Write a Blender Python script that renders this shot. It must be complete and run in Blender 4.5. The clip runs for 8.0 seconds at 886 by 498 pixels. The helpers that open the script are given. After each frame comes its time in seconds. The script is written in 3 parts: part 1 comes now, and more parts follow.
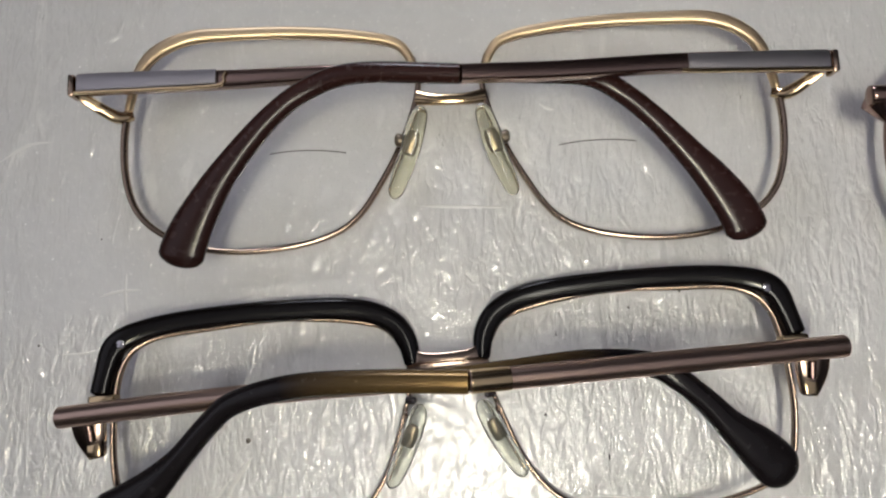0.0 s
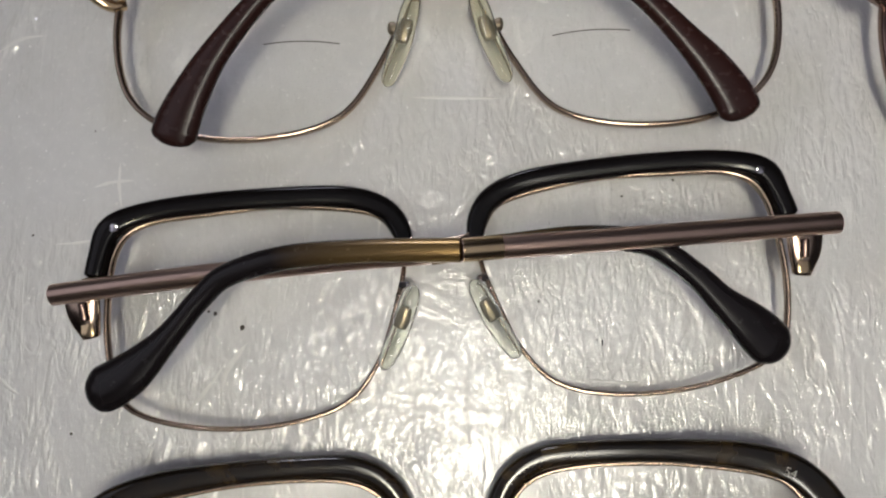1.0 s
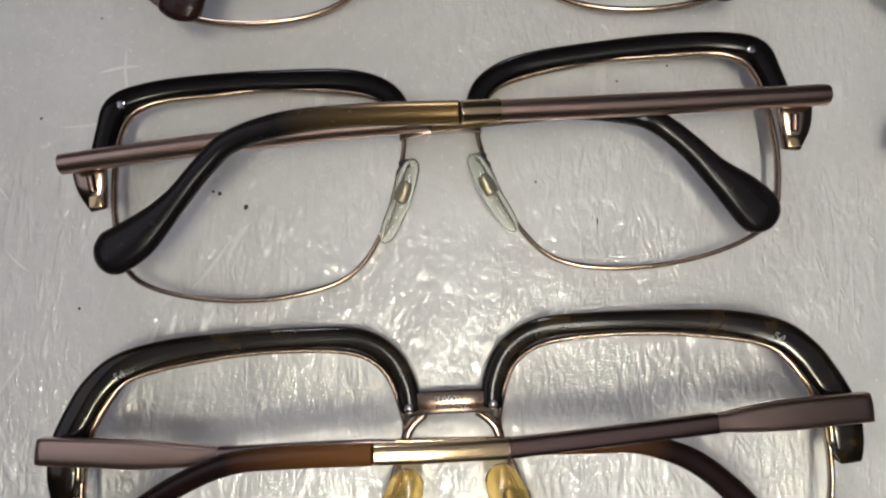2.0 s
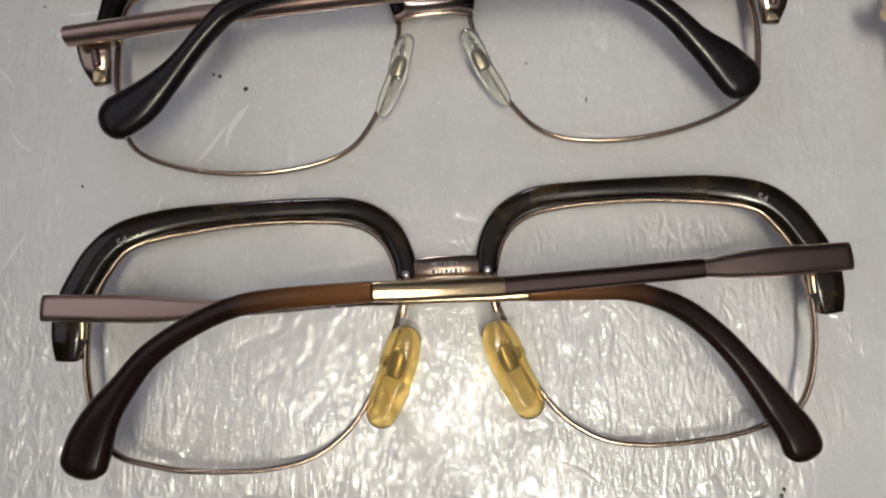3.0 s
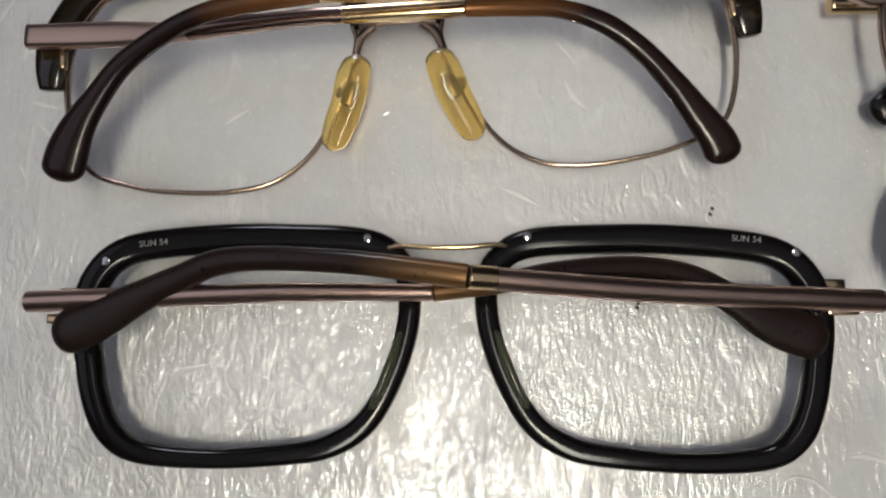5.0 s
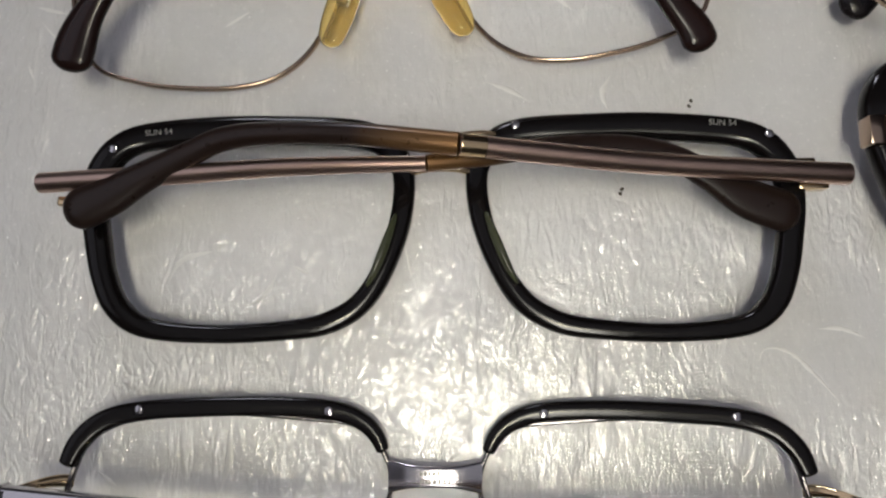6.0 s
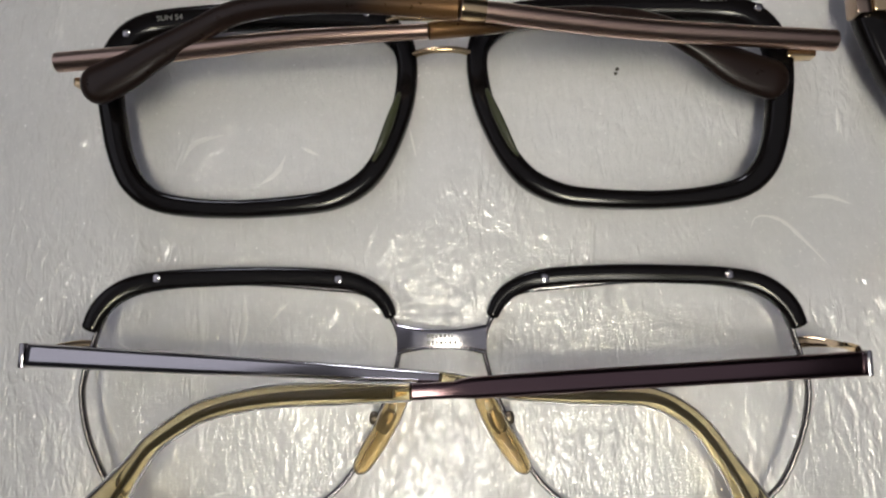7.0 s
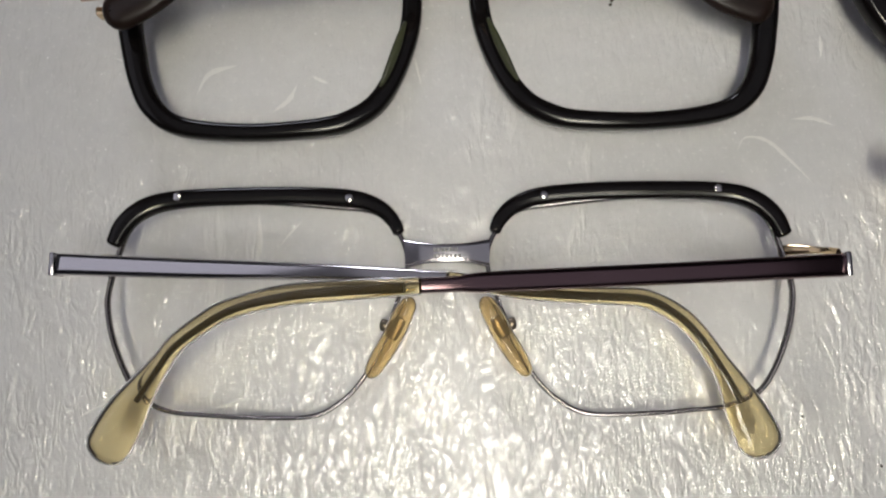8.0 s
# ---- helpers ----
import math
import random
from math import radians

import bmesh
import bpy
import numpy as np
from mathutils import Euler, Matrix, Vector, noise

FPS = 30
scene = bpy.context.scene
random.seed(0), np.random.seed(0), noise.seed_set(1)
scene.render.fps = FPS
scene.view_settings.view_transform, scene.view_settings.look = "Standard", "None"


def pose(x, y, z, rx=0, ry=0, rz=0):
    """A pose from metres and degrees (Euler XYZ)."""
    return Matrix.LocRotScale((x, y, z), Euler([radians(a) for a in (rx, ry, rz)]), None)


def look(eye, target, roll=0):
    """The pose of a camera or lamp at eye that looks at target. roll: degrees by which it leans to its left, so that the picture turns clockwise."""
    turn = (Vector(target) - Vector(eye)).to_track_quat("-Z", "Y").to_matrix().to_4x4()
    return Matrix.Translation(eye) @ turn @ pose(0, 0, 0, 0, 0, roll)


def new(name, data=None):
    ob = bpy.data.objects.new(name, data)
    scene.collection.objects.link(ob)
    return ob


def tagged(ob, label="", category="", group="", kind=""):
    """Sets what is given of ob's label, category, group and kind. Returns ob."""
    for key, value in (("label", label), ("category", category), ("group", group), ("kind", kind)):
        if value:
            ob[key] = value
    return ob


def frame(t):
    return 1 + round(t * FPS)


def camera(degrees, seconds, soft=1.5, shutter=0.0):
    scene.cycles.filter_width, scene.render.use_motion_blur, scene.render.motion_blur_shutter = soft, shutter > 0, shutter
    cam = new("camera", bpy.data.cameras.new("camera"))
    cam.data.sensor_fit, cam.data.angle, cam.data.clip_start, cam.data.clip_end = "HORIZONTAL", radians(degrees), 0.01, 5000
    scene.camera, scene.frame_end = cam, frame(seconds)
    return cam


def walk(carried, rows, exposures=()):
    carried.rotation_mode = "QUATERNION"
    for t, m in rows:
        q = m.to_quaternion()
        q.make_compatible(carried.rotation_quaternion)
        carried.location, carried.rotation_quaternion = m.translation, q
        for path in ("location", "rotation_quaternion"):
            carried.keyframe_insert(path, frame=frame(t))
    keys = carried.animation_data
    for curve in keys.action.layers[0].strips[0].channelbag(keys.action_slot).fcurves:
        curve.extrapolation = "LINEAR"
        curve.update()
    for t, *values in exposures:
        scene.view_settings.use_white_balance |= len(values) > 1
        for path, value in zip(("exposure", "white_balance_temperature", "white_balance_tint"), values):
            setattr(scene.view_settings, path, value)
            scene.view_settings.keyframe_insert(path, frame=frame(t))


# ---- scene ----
cam = camera(66.0, 8.0, soft=2.2)
PATH = [
    (0.0, -0.00081, 0.00642, 0.13323, 7.611, 0.865, 1.033),
    (0.5, -0.00053, -0.0027, 0.1315, 7.235, 0.807, 0.96),
    (1.0, 0.00099, -0.01384, 0.13061, 7.133, 0.953, 1.02),
    (1.5, 0.00101, -0.02476, 0.13075, 6.727, 0.87, 1.091),
    (1.7, 0.00146, -0.02888, 0.1308, 6.55, 0.873, 1.149),
    (2.8, 0.00099, -0.05869, 0.13212, 7.819, 0.378, 0.784),
    (3.0, 0.00085, -0.06406, 0.13156, 8.033, 0.08, 0.542),
    (3.5, 0.00422, -0.08021, 0.1309, 8.083, 0.656, 0.544),
    (4.0, 0.00838, -0.09277, 0.13138, 8.207, 0.874, 0.316),
    (4.5, 0.01185, -0.10468, 0.13316, 8.168, 1.21, 0.083),
    (4.7, 0.01427, -0.11077, 0.13285, 8.619, 1.652, 0.128),
    (5.8, 0.01411, -0.13666, 0.13884, 8.964, 0.752, -0.33),
    (6.0, 0.01452, -0.14202, 0.137, 8.839, 1.059, -0.446),
    (6.5, 0.01609, -0.15561, 0.13384, 8.737, 0.943, -0.838),
    (7.0, 0.01342, -0.16596, 0.13894, 8.027, 1.173, -1.312),
    (7.5, 0.01248, -0.17444, 0.14454, 7.825, 1.168, -1.574),
    (8.0, 0.01132, -0.18282, 0.14437, 7.622, 0.944, -1.735),
]
walk(cam, [(t, pose(x, y, z, rx, ry, rz)) for t, x, y, z, rx, ry, rz in PATH])
# end of path

# ---- light: a long stand-in for a phone flash, a small warm glint lamp, cool side lamps and ceiling fill, grey room ----
U = 0.000935   # metres per unit of the plan
TABLE_W, TABLE_L = 1.2, 1.6


def area_lamp(name, m, sx, sy, watts, colour, spread=180):
    data = bpy.data.lights.new(name, "AREA")
    data.shape, data.size, data.size_y = "RECTANGLE", sx, sy
    data.energy, data.color, data.spread = watts, colour, radians(spread)
    ob = new(name, data)
    ob.matrix_world = m
    return ob


# added strip along the camera path, standing in for a flash at the lens
area_lamp("flash_stand_in", pose(0.026, -0.25, 0.62, 16, -1.5, 0), 0.09, 0.72, 0.28, (1.0, 0.96, 0.86), 44)
# unseen small lamp, added only for warm glints on sheet and metal
area_lamp("glint_lamp", look((0.03, -0.36, 1.55), (0.02, -0.1, 0)), 0.09, 0.09, 2.0, (1.0, 0.9, 0.56))
# unseen north lamp added as cool fill, narrow to keep brow highlights short
area_lamp("cool_side_lamp", look((-0.35, 1.9, 0.95), (0, -0.1, 0)), 0.3, 0.5, 10, (0.87, 0.88, 1.0))
# unseen west lamp: the bright lilac side that the left arms reflect
area_lamp("cool_side_lamp", look((-1.25, 0.2, 1.55), (0, -0.1, 0)), 1.6, 1.2, 3.6, (0.87, 0.87, 1.0))
# broad soft fill added overhead, set to the right to lift that side
area_lamp("ceiling_fill", pose(0.5, -0.4, 1.8, 0, 0, 0), 2.2, 2.2, 3.5, (0.88, 0.88, 1.0))
world = bpy.data.worlds.new("world")
scene.world = world
world.use_nodes = True
world.node_tree.nodes["Background"].inputs[0].default_value = (0.55, 0.57, 0.66, 1)
world.node_tree.nodes["Background"].inputs[1].default_value = 0.12
scene.view_settings.exposure = 0.07


# ---- materials ----
def material(name, colour, rough=0.4, metal=0.0, coat=0.0, ior=1.5):
    m = bpy.data.materials.new(name)
    m.use_nodes = True
    b = m.node_tree.nodes["Principled BSDF"]
    b.inputs["Base Color"].default_value = (*colour, 1)
    b.inputs["Roughness"].default_value = rough
    b.inputs["Metallic"].default_value = metal
    b.inputs["Coat Weight"].default_value = coat
    b.inputs["Coat Roughness"].default_value = 0.05
    b.inputs["IOR"].default_value = ior
    return m


def node(m, kind, **values):
    n = m.node_tree.nodes.new(kind)
    for key, value in values.items():
        n.inputs[key.replace("_", " ")].default_value = value
    return n


def link(m, a, b):
    m.node_tree.links.new(a, b)


def ramp(m, source, stops):
    r = m.node_tree.nodes.new("ShaderNodeValToRGB")
    e = r.color_ramp.elements
    while len(e) < len(stops):
        e.new(0.5)
    for el, (p, c) in zip(e, stops):
        el.position, el.color = p, (*c, 1)
    link(m, source, r.inputs[0])
    return r


def worn(m, scale=900.0, bump=0.0, lo=0.9, hi=1.1):
    """Fine grain: the roughness wanders and a faint relief breaks the shine."""
    b = m.node_tree.nodes["Principled BSDF"]
    co = m.node_tree.nodes.new("ShaderNodeTexCoord")
    n = node(m, "ShaderNodeTexNoise", Scale=scale, Detail=4.0)
    link(m, co.outputs["Object"], n.inputs["Vector"])
    base = b.inputs["Roughness"].default_value
    r = ramp(m, n.outputs["Fac"], [(0.3, (base * lo,) * 3), (0.7, (min(1, base * hi),) * 3)])
    link(m, r.outputs[0], b.inputs["Roughness"])
    if not bump:
        return m
    bp = node(m, "ShaderNodeBump", Strength=bump, Distance=0.00005)
    link(m, n.outputs["Fac"], bp.inputs["Height"])
    link(m, bp.outputs[0], b.inputs["Normal"])
    return m


def faded(name, near, far, rough, p0=0.0, p1=1.0, coat=0.1, core=0.0):
    """A sleeve whose colour runs from the ferrule (0) to the tip (1) along the attribute 'along'."""
    m = material(name, far, rough, 0.0, coat)
    a = m.node_tree.nodes.new("ShaderNodeAttribute")
    a.attribute_name = "along"
    r = ramp(m, a.outputs["Fac"], [(p0, near), (p1, far)])
    link(m, r.outputs[0], m.node_tree.nodes["Principled BSDF"].inputs["Base Color"])
    m.node_tree.nodes["Principled BSDF"].inputs["Specular IOR Level"].default_value = 0.25
    k = ramp(m, a.outputs["Fac"], [(p0, (core,) * 3), (p1, (0, 0, 0))])
    link(m, k.outputs[0], m.node_tree.nodes["Principled BSDF"].inputs["Metallic"])
    return worn(m, 700, 0.012)


def sheet_material():
    m = material("pearl_plastic_sheet", (0.74, 0.73, 0.70), 0.27)
    b = m.node_tree.nodes["Principled BSDF"]
    pos = m.node_tree.nodes.new("ShaderNodeTexCoord").outputs["Object"]

    def noise_at(scale, detail, distort, rough=0.55, turn=None, stretch=(1, 1, 1)):
        n = node(m, "ShaderNodeTexNoise", Scale=scale, Detail=detail, Distortion=distort, Roughness=rough)
        if turn is None:
            link(m, pos, n.inputs["Vector"])
        else:
            mp = node(m, "ShaderNodeMapping", Rotation=(0, 0, radians(turn)), Scale=stretch)
            link(m, pos, mp.inputs["Vector"])
            link(m, mp.outputs[0], n.inputs["Vector"])
        return n.outputs["Fac"]

    def calc(op, a, c=None, value=None):
        k = m.node_tree.nodes.new("ShaderNodeMath")
        k.operation = op
        link(m, a, k.inputs[0])
        if c is not None:
            link(m, c, k.inputs[1])
        elif value is not None:
            k.inputs[1].default_value = value
        return k.outputs[0]

    big = noise_at(14, 5, 0.0, 0.6)
    col = ramp(m, big, [(0.3, (0.645, 0.645, 0.645)), (0.7, (0.70, 0.695, 0.69))])
    patch = ramp(m, noise_at(26, 2, 0.4), [(0.38, (0.25,) * 3), (0.62, (1,) * 3)]).outputs[0]
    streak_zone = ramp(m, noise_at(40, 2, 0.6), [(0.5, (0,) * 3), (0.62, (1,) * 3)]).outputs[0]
    # pearl pigment plus painted glints: fine flecks, a cloudy mottle, a few combed streaks
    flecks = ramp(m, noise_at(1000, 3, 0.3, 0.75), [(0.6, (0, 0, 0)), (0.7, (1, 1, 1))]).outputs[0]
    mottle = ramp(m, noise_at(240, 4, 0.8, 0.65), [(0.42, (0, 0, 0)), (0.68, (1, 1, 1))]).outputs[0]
    pearl_sheen = calc("ADD", calc("MULTIPLY", flecks, value=0.65), calc("MULTIPLY", mottle, value=0.16))
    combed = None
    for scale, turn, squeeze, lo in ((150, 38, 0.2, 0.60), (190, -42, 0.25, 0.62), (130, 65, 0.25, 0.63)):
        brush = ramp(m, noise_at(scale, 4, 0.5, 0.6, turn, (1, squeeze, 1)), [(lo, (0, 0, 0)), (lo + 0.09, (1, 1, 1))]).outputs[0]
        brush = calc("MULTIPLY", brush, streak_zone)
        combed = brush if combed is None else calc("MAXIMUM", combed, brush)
    pearl_sheen = calc("MINIMUM", calc("ADD", pearl_sheen, calc("MULTIPLY", combed, value=0.4)), value=1.0)
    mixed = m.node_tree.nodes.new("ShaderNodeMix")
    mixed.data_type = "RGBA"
    link(m, pearl_sheen, mixed.inputs[0])
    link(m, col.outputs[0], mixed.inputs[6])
    # sparkle and sheen of the film enter the base colour as this paler tone
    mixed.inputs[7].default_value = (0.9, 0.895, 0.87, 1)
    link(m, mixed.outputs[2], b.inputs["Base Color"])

    def crinkle(scale, turn, stretch):
        """Sharp-edged wrinkles of a crumpled film: folds where the noise crosses its middle."""
        return calc("MULTIPLY", calc("ABSOLUTE", calc("SUBTRACT", noise_at(scale, 2, 0.9, 0.5, turn, stretch), value=0.5)), patch)

    normal = None
    for source, depth in ((noise_at(55, 3, 1.0), 0.0007), (crinkle(90, 30, (1, 0.5, 1)), 0.0015), (crinkle(220, -40, (1, 0.4, 1)), 0.0017), (crinkle(420, 60, (1, 0.4, 1)), 0.0013),
                          (combed, 0.0005), (noise_at(1300, 2, 0.0, 0.7, 20, (1, 0.5, 1)), 0.00012), (noise_at(2600, 1, 0.0), 0.00004)):
        bp = node(m, "ShaderNodeBump", Strength=1.0, Distance=depth)
        link(m, source, bp.inputs["Height"])
        if normal:
            link(m, normal, bp.inputs["Normal"])
        normal = bp.outputs[0]
    # the relief lies in the clear skin; the milky body under it stays smooth
    b.inputs["Specular IOR Level"].default_value = 0.3
    b.inputs["Roughness"].default_value = 0.42
    b.inputs["Coat Weight"].default_value = 1.0
    b.inputs["Coat Roughness"].default_value = 0.155
    b.inputs["Coat IOR"].default_value = 2.2
    link(m, normal, b.inputs["Coat Normal"])
    return m


def lens_material():
    m = bpy.data.materials.new("clear_lens")
    m.use_nodes = True
    t = m.node_tree
    t.nodes.remove(t.nodes["Principled BSDF"])
    # a thin clear pane: light passes straight on, the skin mirrors by Fresnel
    clear = node(m, "ShaderNodeBsdfTransparent", Color=(0.997, 0.998, 0.997, 1))
    gloss = node(m, "ShaderNodeBsdfGlossy", Roughness=0.03)
    skin = node(m, "ShaderNodeFresnel", IOR=1.06)
    both = t.nodes.new("ShaderNodeMixShader")
    link(m, skin.outputs[0], both.inputs[0])
    link(m, clear.outputs[0], both.inputs[1])
    link(m, gloss.outputs[0], both.inputs[2])
    link(m, both.outputs[0], t.nodes["Material Output"].inputs[0])
    return m


def clear_plastic(name, colour, rough=0.15, through_light=0.6):
    m = material(name, colour, rough, 0, 0.2)
    b = m.node_tree.nodes["Principled BSDF"]
    b.inputs["Transmission Weight"].default_value = through_light
    b.inputs["IOR"].default_value = 1.3
    return m


def tortoise():
    m = material("tortoiseshell", (0.02, 0.012, 0.008), 0.12, 0, 0.0)
    co = m.node_tree.nodes.new("ShaderNodeTexCoord")
    n = node(m, "ShaderNodeTexNoise", Scale=130.0, Detail=3.0, Distortion=0.6)
    link(m, co.outputs["Object"], n.inputs["Vector"])
    r = ramp(m, n.outputs["Fac"], [(0.46, (0.008, 0.006, 0.004)), (0.6, (0.020, 0.013, 0.006)), (0.74, (0.055, 0.036, 0.012))])
    link(m, r.outputs[0], m.node_tree.nodes["Principled BSDF"].inputs["Base Color"])
    return m


SHEET = sheet_material()
LENS = lens_material()
GOLD = worn(material("gold", (0.66, 0.50, 0.30), 0.16, 1.0), 160)
OLDGOLD = worn(material("worn_gold", (0.72, 0.56, 0.36), 0.42, 1.0), 160, 0.0, 0.95, 1.05)
ROSE = worn(material("rose_gold", (0.41, 0.31, 0.24), 0.18, 1.0), 160)
MAUVE = worn(material("mauve_bronze", (0.50, 0.36, 0.30), 0.29, 1.0), 140, 0.0, 0.97, 1.03)
BRONZE = worn(material("dark_bronze", (0.29, 0.20, 0.17), 0.22, 1.0), 140)
GUNMETAL = worn(material("gunmetal", (0.22, 0.205, 0.21), 0.16, 1.0), 140)
SILVER = worn(material("polished_silver", (0.55, 0.53, 0.55), 0.14, 1.0), 140)
BRUSHED = worn(material("brushed_steel_panel", (0.42, 0.40, 0.42), 0.38, 1.0), 140)
# silver again, with one arm's dark burgundy reflection put into its colour
SILVER_SHADED = worn(material("silver_dark_reflection", (0.20, 0.13, 0.14), 0.16, 1.0), 140)
BLACK = worn(material("black_acetate", (0.006, 0.005, 0.005), 0.12, 0, 0.0), 500, 0.004)
BLACK.node_tree.nodes["Principled BSDF"].inputs["Specular IOR Level"].default_value = 0.24
TORTOISE = tortoise()
BROWN = faded("brown_sleeve", (0.040, 0.016, 0.013), (0.026, 0.011, 0.010), 0.26)
GOLDBLACK = faded("bronze_to_black_sleeve", (0.30, 0.19, 0.07), (0.010, 0.008, 0.009), 0.25, 0.0, 0.45, core=0.9)
AMBERBROWN = faded("amber_to_brown_sleeve", (0.40, 0.17, 0.06), (0.016, 0.008, 0.007), 0.22, 0.0, 0.4, core=0.7)
DARKBROWN = faded("bronze_to_brown_sleeve", (0.30, 0.16, 0.065), (0.017, 0.010, 0.008), 0.3, 0.02, 0.30, core=0.9)
SMOKE = clear_plastic("smoky_clear_sleeve", (0.84, 0.72, 0.42), 0.03, 0.97)
PAD_CLEAR = clear_plastic("clear_pad", (0.96, 0.95, 0.76), 0.08, 0.9)
PAD_GREEN = clear_plastic("greenish_clear_pad", (0.93, 0.95, 0.85), 0.08, 0.9)
PAD_HONEY = clear_plastic("honey_pad", (0.90, 0.68, 0.25), 0.12, 0.82)
PAD_AMBER = clear_plastic("amber_pad", (0.80, 0.61, 0.30), 0.12, 0.85)
PAD_METAL = worn(material("tarnished_pad_metal", (0.20, 0.165, 0.12), 0.3, 1.0), 140)
INK = material("silver_stamp", (0.30, 0.30, 0.28), 0.35)
WALL = material("grey_wall", (0.16, 0.155, 0.17), 0.8)
FLOOR = material("dark_floor", (0.12, 0.11, 0.11), 0.6)
CEIL = material("pale_ceiling", (0.32, 0.315, 0.34), 0.9)
CREASE = material("glossy_crease", (0.76, 0.755, 0.735), 0.16)
DUST = material("pale_dust", (0.85, 0.85, 0.84), 0.3)
SPECK = material("dark_speck", (0.05, 0.04, 0.03), 0.8)


# ---- mesh tools (lengths in plan units) ----
def link_mesh(name, verts, faces, mat, parent=None, label="", sharp=40, along=None):
    me = bpy.data.meshes.new(name)
    me.from_pydata([Vector(v) * U for v in verts], [], faces)
    me.polygons.foreach_set("use_smooth", [True] * len(me.polygons))
    me.set_sharp_from_angle(angle=radians(sharp))
    if along is not None:
        at = me.attributes.new("along", "FLOAT", "POINT")
        at.data.foreach_set("value", along)
    me.materials.append(mat)
    ob = new(name, me)
    if parent:
        ob.parent = parent
    if label:
        tagged(ob, label)
    return ob


def spline(points, count, closed=False):
    """Catmull-Rom through the points (any number of columns), count samples at even lengths."""
    p = np.array(points, float)
    q = np.vstack([p[-1], p, p[0], p[1]]) if closed else np.vstack([2 * p[0] - p[1], p, 2 * p[-1] - p[-2]])
    out = []
    for i in range(len(q) - 3):
        a, b, c, d = q[i:i + 4]
        for t in np.linspace(0, 1, 16, endpoint=False):
            out.append(0.5 * (2 * b + (c - a) * t + (2 * a - 5 * b + 4 * c - d) * t * t + (3 * b - a - 3 * c + d) * t ** 3))
    out.append(p[0] if closed else p[-1])
    out = np.array(out)
    far = np.r_[0, np.cumsum(np.linalg.norm(np.diff(out[:, :2], axis=0), axis=1))]
    at = np.linspace(0, far[-1], count + 1)[:-1] if closed else np.linspace(0, far[-1], count)
    return np.stack([np.interp(at, far, out[:, k]) for k in range(out.shape[1])], 1)


def sweep(name, points, mat, parent, label="", count=60, closed=False, sides=12, power=2.5, rounded=(0, 0)):
    """A bar along points (x, y, z, width, height); rounded: length of the round-off at its start and end."""
    s = spline(points, count, closed)
    if not closed:
        far = np.r_[0, np.cumsum(np.linalg.norm(np.diff(s[:, :3], axis=0), axis=1))]
        for n, r in enumerate(rounded):
            if r:
                extra = r * (1 - np.cos(np.linspace(0.12, 1.45, 9)))
                at = np.unique(np.r_[far, extra if n == 0 else far[-1] - extra])
                s = np.stack([np.interp(at, far, s[:, k]) for k in range(5)], 1)
                far = at
                d = np.clip((far if n == 0 else far[-1] - far) / r, 0.004, 1)
                s[:, 3:5] *= np.sqrt(1 - (1 - d) ** 2)[:, None]
    xyz = s[:, :3]
    t = (np.roll(xyz, -1, 0) - np.roll(xyz, 1, 0)) if closed else np.gradient(xyz, axis=0)
    t /= np.linalg.norm(t, axis=1)[:, None]
    side = np.cross(t, (0, 0, 1))
    side /= np.linalg.norm(side, axis=1)[:, None]
    up = np.cross(side, t)
    ang = (np.arange(sides) + 0.5) * 2 * np.pi / sides
    c, w = np.cos(ang), np.sin(ang)
    c, w = np.sign(c) * abs(c) ** (2 / power), np.sign(w) * abs(w) ** (2 / power)
    ring = xyz[:, None] + side[:, None] * (s[:, 3, None] / 2 * c)[..., None] + up[:, None] * (s[:, 4, None] / 2 * w)[..., None]
    n = len(s)
    faces = []
    for i in range(n if closed else n - 1):
        j = (i + 1) % n
        for k in range(sides):
            faces.append((i * sides + k, i * sides + (k + 1) % sides, j * sides + (k + 1) % sides, j * sides + k))
    if not closed:
        faces += [tuple(range(sides))[::-1], tuple((n - 1) * sides + k for k in range(sides))]
    along = np.repeat(np.linspace(0, 1, n), sides)
    return link_mesh(name, ring.reshape(-1, 3), faces, mat, parent, label, 50, along)


def block(name, x0, x1, y0, y1, z0, z1, mat, parent, label="", bevel=0.3):
    bm = bmesh.new()
    bmesh.ops.create_cube(bm, size=1)
    for v in bm.verts:
        v.co = Vector(((x0 + x1) / 2 + v.co.x * (x1 - x0), (y0 + y1) / 2 + v.co.y * (y1 - y0), (z0 + z1) / 2 + v.co.z * (z1 - z0)))
    if bevel:
        bmesh.ops.bevel(bm, geom=bm.edges[:], offset=bevel, segments=2, affect="EDGES", profile=0.5)
    bm.verts.index_update()
    verts, faces = [v.co.copy() for v in bm.verts], [[v.index for v in f.verts] for f in bm.faces]
    bm.free()
    return link_mesh(name, verts, faces, mat, parent, label, 30)


def dome(name, x, y, z, r, h, mat, parent, label=""):
    """A round screw or rivet head with a slot."""
    verts, faces, n = [], [], 14
    for ring, (rr, zz) in enumerate(((1, -1.2), (1, 0.1), (0.85, 0.7), (0.45, 1.0))):
        for k in range(n):
            a = 2 * math.pi * k / n
            dip = 0.45 if ring >= 2 and abs(math.sin(a)) < 0.25 else 0
            verts.append((x + r * rr * math.cos(a), y + r * rr * math.sin(a), z + h * (zz - dip)))
    for i in range(3):
        for k in range(n):
            faces.append((i * n + k, i * n + (k + 1) % n, (i + 1) * n + (k + 1) % n, (i + 1) * n + k))
    faces.append(tuple(3 * n + k for k in range(n)))
    return link_mesh(name, verts, faces, mat, parent, label, 30)


